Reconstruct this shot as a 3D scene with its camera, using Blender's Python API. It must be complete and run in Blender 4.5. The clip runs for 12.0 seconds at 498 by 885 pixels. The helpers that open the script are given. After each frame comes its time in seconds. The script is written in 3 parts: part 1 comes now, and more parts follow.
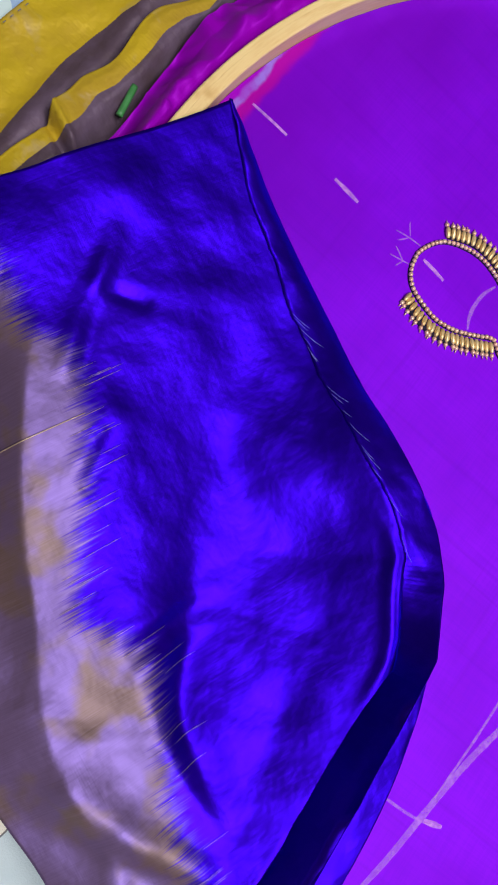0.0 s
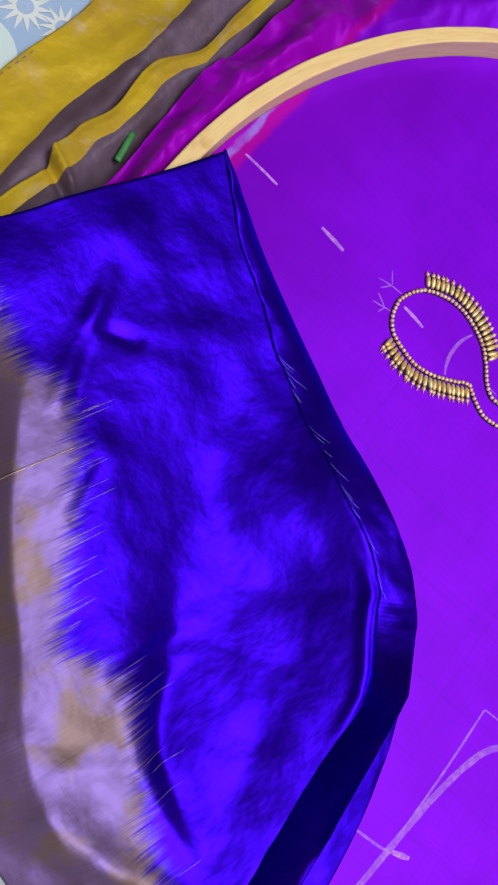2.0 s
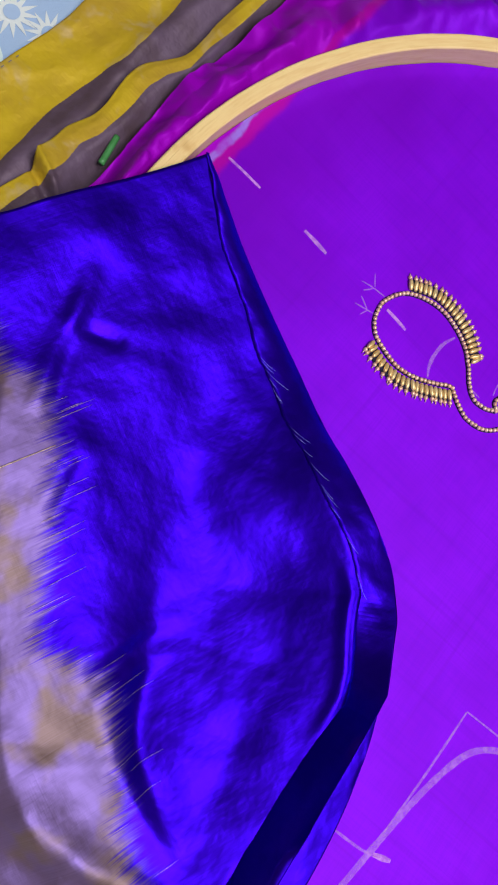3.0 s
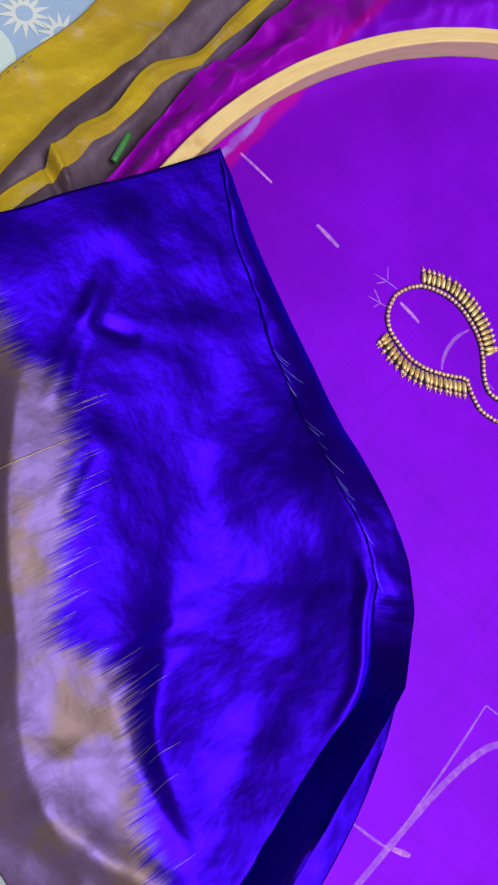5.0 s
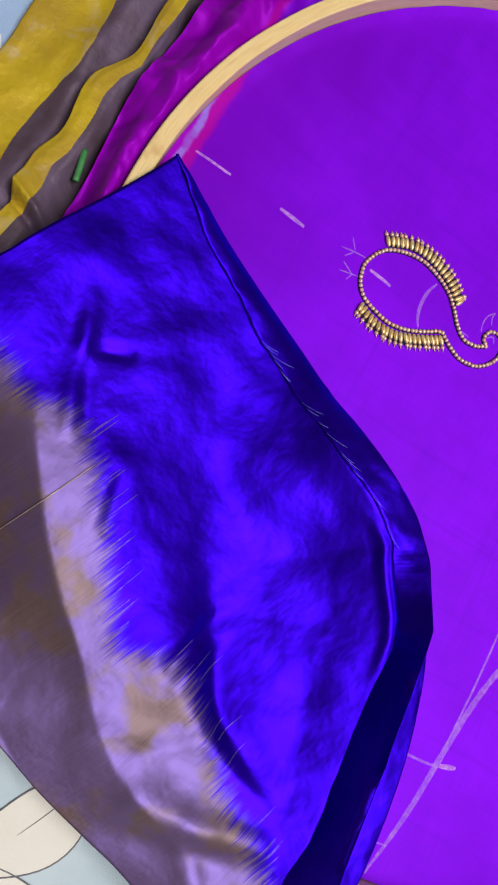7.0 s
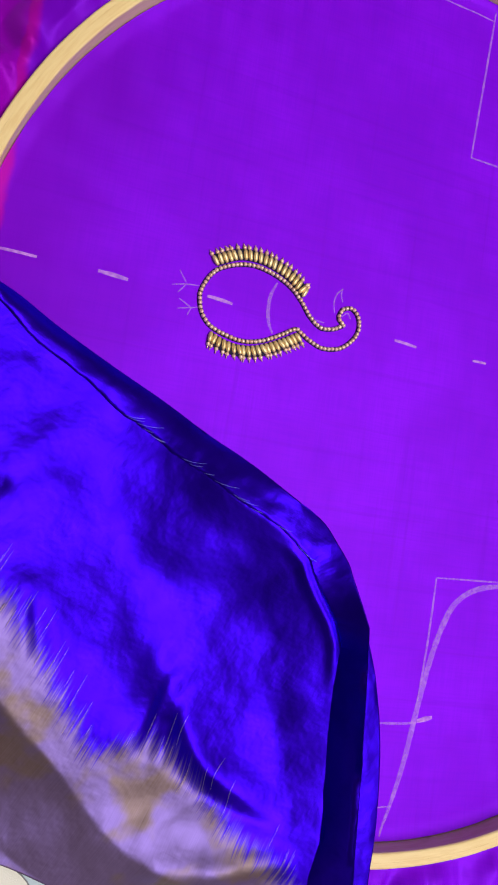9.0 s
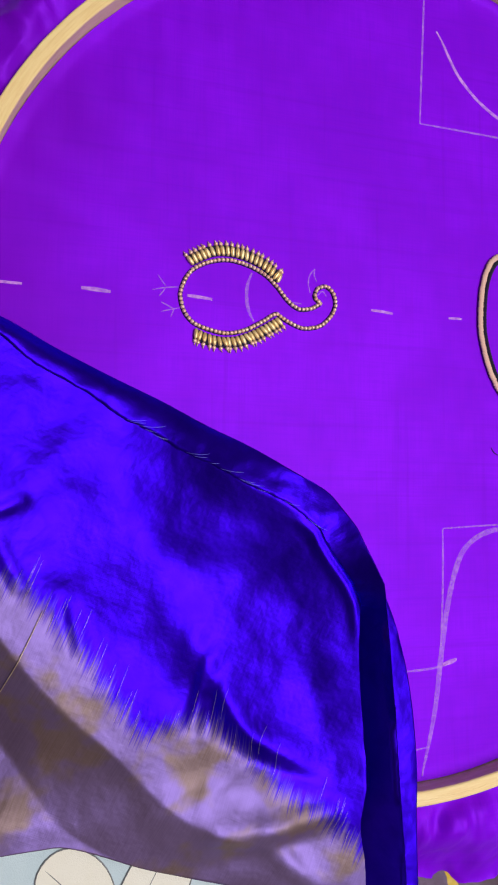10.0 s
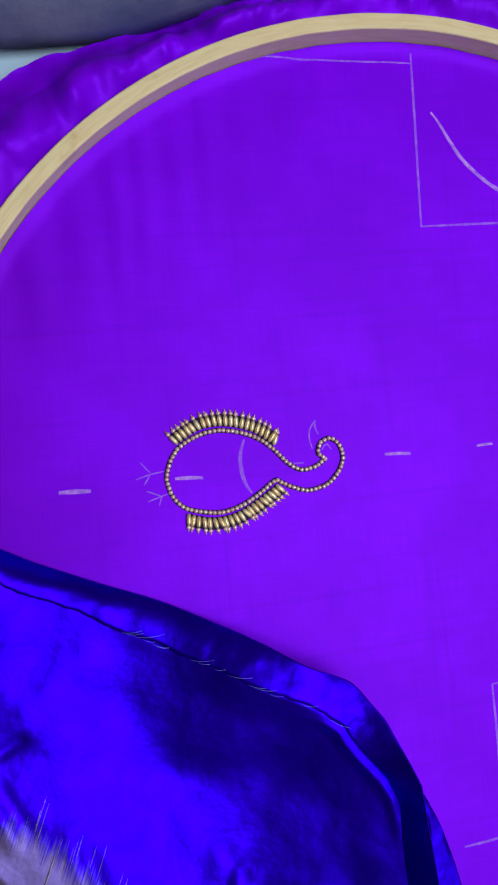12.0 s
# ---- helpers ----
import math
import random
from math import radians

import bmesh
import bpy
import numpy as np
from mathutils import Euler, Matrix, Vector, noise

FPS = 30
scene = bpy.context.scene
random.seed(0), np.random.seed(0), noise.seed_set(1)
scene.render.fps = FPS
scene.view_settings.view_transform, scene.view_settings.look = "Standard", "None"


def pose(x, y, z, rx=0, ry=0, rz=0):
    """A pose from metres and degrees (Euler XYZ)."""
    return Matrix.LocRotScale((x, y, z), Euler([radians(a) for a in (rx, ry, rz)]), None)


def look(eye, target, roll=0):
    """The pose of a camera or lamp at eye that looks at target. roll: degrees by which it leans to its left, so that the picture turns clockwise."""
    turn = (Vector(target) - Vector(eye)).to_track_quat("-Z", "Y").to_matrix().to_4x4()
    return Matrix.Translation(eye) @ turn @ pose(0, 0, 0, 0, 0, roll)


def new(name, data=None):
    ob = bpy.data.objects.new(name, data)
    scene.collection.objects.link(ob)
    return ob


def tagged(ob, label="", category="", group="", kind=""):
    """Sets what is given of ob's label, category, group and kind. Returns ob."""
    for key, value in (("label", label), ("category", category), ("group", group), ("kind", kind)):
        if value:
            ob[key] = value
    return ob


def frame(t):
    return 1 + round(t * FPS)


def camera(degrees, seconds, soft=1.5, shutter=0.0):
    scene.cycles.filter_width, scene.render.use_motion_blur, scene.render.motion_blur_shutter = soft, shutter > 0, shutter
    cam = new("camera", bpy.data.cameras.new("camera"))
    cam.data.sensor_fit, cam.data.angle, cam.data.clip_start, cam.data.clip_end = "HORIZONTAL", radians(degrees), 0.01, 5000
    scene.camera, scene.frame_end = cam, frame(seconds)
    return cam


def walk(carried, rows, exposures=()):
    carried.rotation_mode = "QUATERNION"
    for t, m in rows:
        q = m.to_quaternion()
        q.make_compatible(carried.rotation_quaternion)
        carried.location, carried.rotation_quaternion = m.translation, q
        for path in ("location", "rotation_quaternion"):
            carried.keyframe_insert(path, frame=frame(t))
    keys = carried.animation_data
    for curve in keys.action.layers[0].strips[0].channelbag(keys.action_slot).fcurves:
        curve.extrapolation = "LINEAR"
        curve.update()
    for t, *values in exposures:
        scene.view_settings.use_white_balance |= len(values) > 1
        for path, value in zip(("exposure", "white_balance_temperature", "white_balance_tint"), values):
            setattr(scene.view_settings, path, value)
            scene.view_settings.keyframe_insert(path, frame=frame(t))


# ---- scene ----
cam = camera(34.7, 12.0, soft=2.0)
PATH = [
    (0.0, -0.04811, -0.12746, 0.20346, 5.589, -15.875, 38.425),
    (0.5, -0.04587, -0.12242, 0.20495, 5.761, -16.39, 39.123),
    (1.0, -0.04508, -0.12326, 0.20741, 6.255, -16.8, 39.582),
    (1.5, -0.04752, -0.12335, 0.20682, 6.132, -17.316, 39.899),
    (2.0, -0.05293, -0.12767, 0.21051, 6.799, -17.644, 39.981),
    (2.5, -0.05492, -0.12743, 0.20913, 7.19, -17.723, 39.955),
    (2.7, -0.04986, -0.12703, 0.21254, 7.352, -17.734, 40.012),
    (4.3, -0.04242, -0.12863, 0.21139, 8.639, -16.653, 40.477),
    (4.5, -0.04057, -0.12995, 0.21094, 8.656, -16.761, 40.384),
    (5.0, -0.04434, -0.13001, 0.21222, 8.312, -16.491, 39.661),
    (5.5, -0.04761, -0.1272, 0.21217, 7.743, -16.291, 37.809),
    (6.0, -0.04912, -0.12645, 0.20825, 7.252, -16.827, 34.944),
    (6.5, -0.05024, -0.13265, 0.21747, 5.841, -17.226, 31.774),
    (7.0, -0.06875, -0.1233, 0.22426, 5.342, -17.951, 29.27),
    (7.2, -0.07041, -0.123, 0.22399, 5.29, -18.371, 28.292),
    (8.8, -0.06256, -0.08126, 0.23833, 3.432, -19.513, 12.71),
    (9.0, -0.06646, -0.06992, 0.23884, 3.266, -19.039, 9.126),
    (9.5, -0.06603, -0.06539, 0.24813, 3.704, -19.037, 2.563),
    (10.0, -0.06886, -0.06917, 0.25262, 4.559, -18.039, 0.305),
    (10.5, -0.05643, -0.07042, 0.25176, 5.104, -15.856, -0.232),
    (11.0, -0.04032, -0.05042, 0.25307, 4.888, -12.75, -1.809),
    (11.5, -0.03226, -0.00805, 0.24496, 2.26, -10.888, -4.353),
    (12.0, -0.02889, 0.00505, 0.24245, 2.07, -10.214, -6.073),
]
# seconds, stops, kelvin, tint
LIGHTING = [(0.0, 0.0, 6500, 10), (11.0, -0.1, 6500, 10), (11.5, -0.22, 6200, 9), (12.0, -0.42, 5150, 5)]
walk(cam, [(t, pose(*p)) for t, *p in PATH], LIGHTING)

# ---- world, assumed window and overhead lights ----
world = bpy.data.worlds.new("sky")
scene.world = world
world.use_nodes = True
sky = world.node_tree.nodes.new("ShaderNodeTexSky")
sky.sky_type, sky.sun_disc = "NISHITA", False
sky.sun_elevation, sky.sun_rotation = radians(48), radians(70)
world.node_tree.nodes["Background"].inputs["Strength"].default_value = 0.1
world.node_tree.links.new(sky.outputs[0], world.node_tree.nodes["Background"].inputs["Color"])

MM = 0.001
SHEET = -0.0125                      # top of the bedsheet
CX, CY, RO, RI, RIM = 0.0683, -0.0147, 0.1541, 0.1490, 0.0087   # the hoop
FLOOR, TOP = -0.47, 2.25
ROOM, SOUTH = 2.1, -1.15


def opening_light(name, at, aim, w, h, power, colour):
    data = bpy.data.lights.new(name, "AREA")
    data.shape, data.size, data.size_y, data.energy, data.color = "RECTANGLE", w, h, power, colour
    ob = new(name, data)
    ob.matrix_world = look(at, aim)
    return tagged(ob, "added area light for assumed daylight from an unseen opening", "daylight", kind="structure")


# assumed window, out of view, added as a weak light from the south
opening_light("window_light_1", (0.7, SOUTH + 0.03, 1.5), (0.7, 0, 1.3), 1.4, 1.1, 5, (1.0, 0.98, 0.95))
# added overhead light, placed for the highlights on the silk; no skylight is known
opening_light("skylight_light", (0.75, -0.2, TOP - 0.02), (0.75, -0.2, 0), 1.2, 1.5, 55, (1.0, 0.98, 0.95))


# ---- materials ----
class Nodes:
    """A short hand for node materials."""

    def __init__(self, name):
        self.mat = bpy.data.materials.new(name)
        self.mat.use_nodes = True
        self.t = self.mat.node_tree
        self.b = self.t.nodes["Principled BSDF"]
        self.pos = self.t.nodes.new("ShaderNodeTexCoord").outputs["Object"]

    def put(self, node, key, value):
        if isinstance(value, bpy.types.NodeSocket):
            self.t.links.new(value, node.inputs[key])
        elif value is not None:
            node.inputs[key].default_value = value

    def make(self, kind, **inputs):
        n = self.t.nodes.new(kind)
        for k, v in inputs.items():
            self.put(n, k, v)
        return n

    def math(self, op, a, b=None, c=None, clamp=False):
        n = self.t.nodes.new("ShaderNodeMath")
        n.operation, n.use_clamp = op, clamp
        for i, v in enumerate((a, b, c)):
            self.put(n, i, v)
        return n.outputs[0]

    def xyz(self):
        n = self.make("ShaderNodeSeparateXYZ", Vector=self.pos)
        return n.outputs[0], n.outputs[1], n.outputs[2]

    def vec(self, x, y, z=0.0):
        n = self.t.nodes.new("ShaderNodeCombineXYZ")
        for i, v in enumerate((x, y, z)):
            self.put(n, i, v)
        return n.outputs[0]

    def noise(self, scale, detail=3.0, rough=0.55, at=None, distortion=0.0):
        n = self.make("ShaderNodeTexNoise", Vector=at if at is not None else self.pos, Scale=scale, Detail=detail, Roughness=rough, Distortion=distortion)
        return n.outputs[0]

    def span(self, v, a, b, lo=0.0, hi=1.0):
        n = self.t.nodes.new("ShaderNodeMapRange")
        n.interpolation_type = "SMOOTHSTEP"
        for i, w in enumerate((v, a, b, lo, hi)):
            self.put(n, i, w)
        return n.outputs[0]

    def mix(self, f, a, b):
        n = self.t.nodes.new("ShaderNodeMix")
        n.data_type = "RGBA"
        self.put(n, 0, f)
        for i, v in ((6, a), (7, b)):
            self.put(n, i, (*v, 1) if isinstance(v, tuple) else v)
        return n.outputs[2]

    def bump(self, height, distance, strength=1.0, normal=None):
        n = self.make("ShaderNodeBump", Height=height, Distance=distance, Strength=strength)
        if normal is not None:
            self.t.links.new(normal, n.inputs["Normal"])
        return n.outputs[0]

    def done(self, **inputs):
        for k, v in inputs.items():
            k = k.replace("_", " ")
            self.put(self.b, k, (*v, 1) if isinstance(v, tuple) and len(v) == 3 else v)
        return self.mat


def weave(n, along_x=5200.0, along_y=4300.0):
    """Fine threads in two directions, with slubs."""
    x, y, _ = n.xyz()
    a = n.noise(1.0, 2, 0.5, n.vec(n.math("MULTIPLY", x, 60), n.math("MULTIPLY", y, along_y * 0.35)))
    b = n.noise(1.0, 2, 0.5, n.vec(n.math("MULTIPLY", x, along_x * 0.35), n.math("MULTIPLY", y, 60)))
    return n.math("ADD", a, b)


def purple_silk():
    n = Nodes("purple_shot_silk")
    x, y, _ = n.xyz()
    w = weave(n)
    big = n.noise(22, 3, 0.6)
    edge = n.math("ADD", x, n.math("MULTIPLY", n.math("SUBTRACT", n.noise(90, 3), 0.5), 0.004))
    border = n.span(edge, -0.0715, -0.0745)
    col = n.mix(n.span(big, 0.35, 0.7), (0.215, 0.002, 0.74), (0.255, 0.003, 0.88))
    col = n.mix(n.math("MULTIPLY", n.span(w, 0.85, 1.2), 0.2), col, (0.12, 0.001, 0.72))
    slub = n.noise(1.0, 3, 0.6, n.vec(n.math("MULTIPLY", x, 7), n.math("MULTIPLY", y, 330)))
    slub = n.math("ADD", n.span(slub, 0.52, 0.72), n.span(n.noise(1.0, 3, 0.6, n.vec(n.math("MULTIPLY", x, 300), n.math("MULTIPLY", y, 9))), 0.56, 0.74))
    col = n.mix(n.math("MULTIPLY", slub, 0.16, None, True), col, (0.11, 0.001, 0.50))
    # shade towards the woven edge, painted into the colour with a magenta tint
    west_shade = n.span(n.math("ADD", x, n.math("MULTIPLY", n.math("SUBTRACT", n.noise(26, 3), 0.5), 0.05)), -0.012, -0.075, 0.0, 0.65)
    col = n.mix(west_shade, col, (0.17, 0.001, 0.47))
    col = n.mix(border, col, (0.32, 0.001, 0.50))
    col = n.mix(n.math("MULTIPLY", border, n.math("MULTIPLY", n.span(edge, -0.0765, -0.0755), 0.9)), col, (0.40, 0.002, 0.36))
    line = n.math("MULTIPLY", n.span(edge, -0.0785, -0.0775), n.span(edge, -0.0755, -0.0765))
    line = n.math("MULTIPLY", line, n.math("MULTIPLY", n.span(y, -0.012, -0.004), n.span(y, 0.022, 0.012)))
    col = n.mix(n.math("MULTIPLY", line, n.span(n.noise(160, 3), 0.3, 0.6, 0.25, 0.8)), col, (0.30, 0.20, 0.75))
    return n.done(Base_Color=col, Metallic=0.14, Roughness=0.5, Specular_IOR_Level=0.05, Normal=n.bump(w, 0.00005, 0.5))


# direction of the metallic threads in the woven border of the blue silk
THREADS = (0.40, 0.916)


def blue_silk():
    n = Nodes("blue_silk_with_woven_border")
    x, y, _ = n.xyz()
    s = n.math("SUBTRACT", n.math("MULTIPLY", x, THREADS[1]), n.math("MULTIPLY", y, THREADS[0]))
    d = n.math("ADD", n.math("MULTIPLY", x, THREADS[0]), n.math("MULTIPLY", y, THREADS[1]))
    depth = n.t.nodes.new("ShaderNodeAttribute")
    depth.attribute_name = "border"          # millimetres into the border
    quick = n.math("MULTIPLY", n.math("SUBTRACT", n.noise(1.0, 2, 0.6, n.vec(n.math("MULTIPLY", s, 420), n.math("MULTIPLY", d, 20))), 0.5), 9.0)
    spray = n.math("MULTIPLY", n.math("SUBTRACT", n.noise(1.0, 2, 0.7, n.vec(n.math("MULTIPLY", s, 2300), n.math("MULTIPLY", d, 45))), 0.5), 17.0)
    inside = n.span(n.math("ADD", depth.outputs["Fac"], n.math("ADD", quick, spray)), -4.0, 4.5)
    thread = n.noise(1.0, 2, 0.6, n.vec(n.math("MULTIPLY", s, 3200), n.math("MULTIPLY", d, 50)))
    cross = n.noise(1.0, 2, 0.6, n.vec(n.math("MULTIPLY", s, 60), n.math("MULTIPLY", d, 3200)))
    blotch = n.noise(38, 4, 0.6)
    blue = n.mix(n.span(blotch, 0.3, 0.7), (0.020, 0.0006, 0.39), (0.033, 0.0016, 0.57))
    gold = n.mix(n.span(thread, 0.3, 0.7), (0.085, 0.05, 0.04), (0.11, 0.065, 0.075))
    col = n.mix(inside, blue, gold)
    w = n.math("ADD", thread, cross)
    patch = n.span(n.noise(46, 3, 0.55), 0.49, 0.62)
    n.put(n.b, "Specular Tint", n.mix(inside, (0.2, 0.08, 1.0), n.mix(patch, (0.44, 0.30, 1.0), (0.52, 0.37, 0.41))))
    n.put(n.b, "IOR", n.math("ADD", 1.4, n.math("MULTIPLY", inside, n.math("SUBTRACT", n.math("ADD", 1.75, n.math("MULTIPLY", thread, 0.6)), n.math("MULTIPLY", patch, 0.6)))))
    return n.done(Base_Color=col, Metallic=n.math("MULTIPLY", n.math("SUBTRACT", 1.0, inside), 0.86), Roughness=n.math("ADD", 0.41, n.math("MULTIPLY", inside, 0.1)),
                  Normal=n.bump(w, 0.00005, 0.5, n.bump(n.noise(50, 4, 0.55), 0.0026, 0.4)))


def wood():
    n = Nodes("pale_varnished_wood")
    x, y, z = n.xyz()
    ang = n.math("ARCTAN2", y, x)
    rad = n.math("SQRT", n.math("ADD", n.math("MULTIPLY", x, x), n.math("MULTIPLY", y, y)))
    grain = n.noise(1.0, 4, 0.65, n.vec(n.math("MULTIPLY", ang, 14), n.math("MULTIPLY", rad, 900), n.math("MULTIPLY", z, 700)))
    col = n.mix(n.span(grain, 0.35, 0.7), (0.92, 0.67, 0.32), (0.84, 0.57, 0.25))
    col = n.mix(n.span(n.noise(60, 3), 0.62, 0.8), col, (0.64, 0.37, 0.13))
    return n.done(Base_Color=col, Roughness=0.42, Normal=n.bump(grain, 0.0002, 0.5))


def gold_bead():
    n = Nodes("antique_gold_bead")
    r = n.make("ShaderNodeObjectInfo").outputs["Random"]
    col = n.mix(r, (0.92, 0.62, 0.28), (0.97, 0.76, 0.42))
    col = n.mix(n.span(n.noise(1800, 2), 0.5, 0.8), col, (0.5, 0.3, 0.1))
    return n.done(Base_Color=col, Metallic=0.5, Roughness=0.36)


def copper_bead():
    n = Nodes("rose_gold_bead")
    r = n.make("ShaderNodeObjectInfo").outputs["Random"]
    col = n.mix(r, (0.88, 0.50, 0.38), (0.97, 0.66, 0.52))
    col = n.mix(n.span(n.noise(2200, 2), 0.5, 0.8), col, (0.4, 0.2, 0.1))
    return n.done(Base_Color=col, Metallic=0.35, Roughness=0.3)


def plain(name, a, b, scale=80, rough=0.8, metal=0.0, bump=0.0003, fine=900):
    n = Nodes(name)
    f = n.noise(scale, 4, 0.6)
    return n.done(Base_Color=n.mix(n.span(f, 0.3, 0.7), a, b), Roughness=rough, Metallic=metal, Normal=n.bump(n.noise(fine, 3), bump, 0.5))


def chalk(name, lo, hi):
    """Powdery chalk that lets the silk show through."""
    n = Nodes(name)
    f = n.noise(500, 3, 0.6)
    mat = n.done(Base_Color=n.mix(n.span(f, 0.3, 0.7), (0.72, 0.24, 1.0), (0.88, 0.46, 1.0)), Roughness=0.9, Specular_IOR_Level=0.1)
    n.put(n.b, "Alpha", n.span(n.math("ADD", n.math("MULTIPLY", n.noise(150, 3, 0.6), 0.8), n.math("MULTIPLY", f, 0.2)), 0.3, 0.7, lo, hi))
    return mat


def gold_tissue():
    """Bands of mustard gold and brownish mauve, woven along y."""
    n = Nodes("gold_and_mauve_tissue")
    x, y, _ = n.xyz()
    a = n.t.nodes.new("ShaderNodeAttribute")
    a.attribute_name = "band"
    thread = n.noise(1.0, 3, 0.6, n.vec(n.math("MULTIPLY", x, 90), n.math("MULTIPLY", y, 2600)))
    blotch = n.noise(45, 4, 0.6)
    gold = n.mix(n.span(blotch, 0.3, 0.7), (0.60, 0.42, 0.018), (0.47, 0.30, 0.03))
    gold = n.mix(n.span(n.noise(70, 3, 0.6, None, 0.6), 0.56, 0.72, 0.0, 0.6), gold, (0.52, 0.38, 0.20))
    mauve = n.mix(n.span(blotch, 0.3, 0.7), (0.085, 0.052, 0.066), (0.15, 0.10, 0.165))
    col = n.mix(n.span(n.math("ADD", a.outputs["Fac"], n.math("MULTIPLY", n.math("SUBTRACT", thread, 0.5), 0.3)), 0.4, 0.6), mauve, gold)
    return n.done(Base_Color=col, Metallic=0.15, Roughness=0.5, Specular_IOR_Level=0.2, Normal=n.bump(thread, 0.00012, 0.8, n.bump(n.noise(75, 4, 0.6), 0.0024, 0.55)))


PURPLE, BLUE, WOOD, GOLD, COPPER = purple_silk(), blue_silk(), wood(), gold_bead(), copper_bead()
CHALK, FAINT, TISSUE = chalk("tailors_chalk", 0.35, 0.8), chalk("faint_tailors_chalk", 0.22, 0.40), gold_tissue()
SHEET_BLUE = plain("pale_blue_cotton", (0.50, 0.60, 0.66), (0.58, 0.67, 0.72), 30, 0.9, 0, 0.0003, 2500)
SHEET_CREAM = plain("cream_printed_cotton", (0.82, 0.76, 0.66), (0.85, 0.80, 0.72), 30, 0.9, 0, 0.0003, 2500)
SHEET_WHITE = plain("white_printed_cotton", (0.66, 0.72, 0.76), (0.74, 0.78, 0.79), 30, 0.9, 0, 0.0003, 2500)
SHEET_SKY = plain("sky_blue_printed_cotton", (0.33, 0.47, 0.72), (0.40, 0.53, 0.76), 30, 0.9, 0, 0.0003, 2500)
SHEET_MINT = plain("mint_printed_cotton", (0.60, 0.74, 0.76), (0.66, 0.78, 0.80), 30, 0.9, 0, 0.0003, 2500)
SHEET_GREY = plain("grey_printed_cotton", (0.30, 0.36, 0.42), (0.36, 0.42, 0.48), 30, 0.9, 0, 0.0003, 2500)
OUTLINE = plain("dark_print_line", (0.17, 0.17, 0.18), (0.27, 0.26, 0.27), 200, 0.9)
THREAD_BLUE = plain("blue_silk_thread", (0.16, 0.14, 0.9), (0.34, 0.30, 1.0), 200, 0.4)
THREAD_BROWN = plain("metallic_brown_thread", (0.45, 0.32, 0.22), (0.62, 0.45, 0.35), 300, 0.4, 0.5)
THREAD_PINK = plain("pale_rose_thread", (0.72, 0.40, 0.34), (0.84, 0.54, 0.46), 900, 0.5)
# dark thread and edge beads, also the painted shade between the gold beads
THREAD_AND_GAP_DARK = plain("dark_thread_and_gap_shade", (0.008, 0.006, 0.02), (0.02, 0.012, 0.05), 900, 1.0)
NAVY_CLOTH = plain("navy_mauve_cloth", (0.06, 0.055, 0.13), (0.12, 0.10, 0.17), 40, 0.6, 0.1, 0.0006, 300)
GREEN = plain("green_plastic", (0.05, 0.22, 0.06), (0.07, 0.28, 0.09), 200, 0.35)
PLASTER = plain("dull_grey_wall_paint", (0.20, 0.19, 0.18), (0.24, 0.23, 0.21), 3, 0.9, 0, 0.001, 60)
FLOOR_TILE = plain("grey_floor", (0.40, 0.38, 0.36), (0.48, 0.46, 0.43), 5, 0.5, 0, 0.0005, 90)
MATTRESS = plain("grey_mattress_ticking", (0.5, 0.5, 0.52), (0.6, 0.6, 0.6), 40, 0.9)


# ---- building blocks ----
def thing(name, label, category, at=(0, 0, 0), group="", kind=""):
    ob = new(name)
    ob.location = at
    ob.empty_display_size = 0.01
    return tagged(ob, label, category, group, kind)


def mesh_of(name, verts, faces, material, smooth=True):
    me = bpy.data.meshes.new(name)
    me.from_pydata([tuple(v) for v in verts], [], [tuple(f) for f in faces])
    me.materials.append(material)
    if smooth:
        me.polygons.foreach_set("use_smooth", [True] * len(me.polygons))
    me.update()
    return me


def part(name, data, parent=None, label="", at=None, kind=""):
    ob = new(name, data)
    if parent is not None:
        ob.parent = parent
    if at is not None:
        ob.matrix_basis = at
    return tagged(ob, label, kind=kind)


def from_bm(name, bm, material, smooth=True):
    me = bpy.data.meshes.new(name)
    bm.to_mesh(me)
    bm.free()
    me.materials.append(material)
    if smooth:
        me.polygons.foreach_set("use_smooth", [True] * len(me.polygons))
    return me


def spline(points, n, closed=False):
    """Catmull-Rom through points, n samples at even lengths."""
    p = np.array(points, float)
    k = len(p)
    dense = []
    for i in range(k if closed else k - 1):
        a, b, c, d = (p[(i + j) % k] for j in (-1, 0, 1, 2)) if closed else (p[max(i - 1, 0)], p[i], p[i + 1], p[min(i + 2, k - 1)])
        for t in np.linspace(0, 1, 24, endpoint=False):
            dense.append(0.5 * (2 * b + (c - a) * t + (2 * a - 5 * b + 4 * c - d) * t ** 2 + (3 * b - a - 3 * c + d) * t ** 3))
    dense.append(p[0] if closed else p[-1])
    dense = np.array(dense)
    run = np.concatenate([[0], np.cumsum(np.linalg.norm(np.diff(dense, axis=0), axis=1))])
    want = np.linspace(0, run[-1], n, endpoint=not closed)
    return np.stack([np.interp(want, run, dense[:, j]) for j in range(p.shape[1])], 1)


def length(points, closed=False):
    q = spline(points, 400, closed)
    return float(np.linalg.norm(np.diff(q, axis=0), axis=1).sum())


def grid_faces(rows, cols, close=False):
    f = []
    for i in range(rows - 1):
        for j in range(cols if close else cols - 1):
            k = (j + 1) % cols
            f.append((i * cols + j, i * cols + k, (i + 1) * cols + k, (i + 1) * cols + j))
    return f


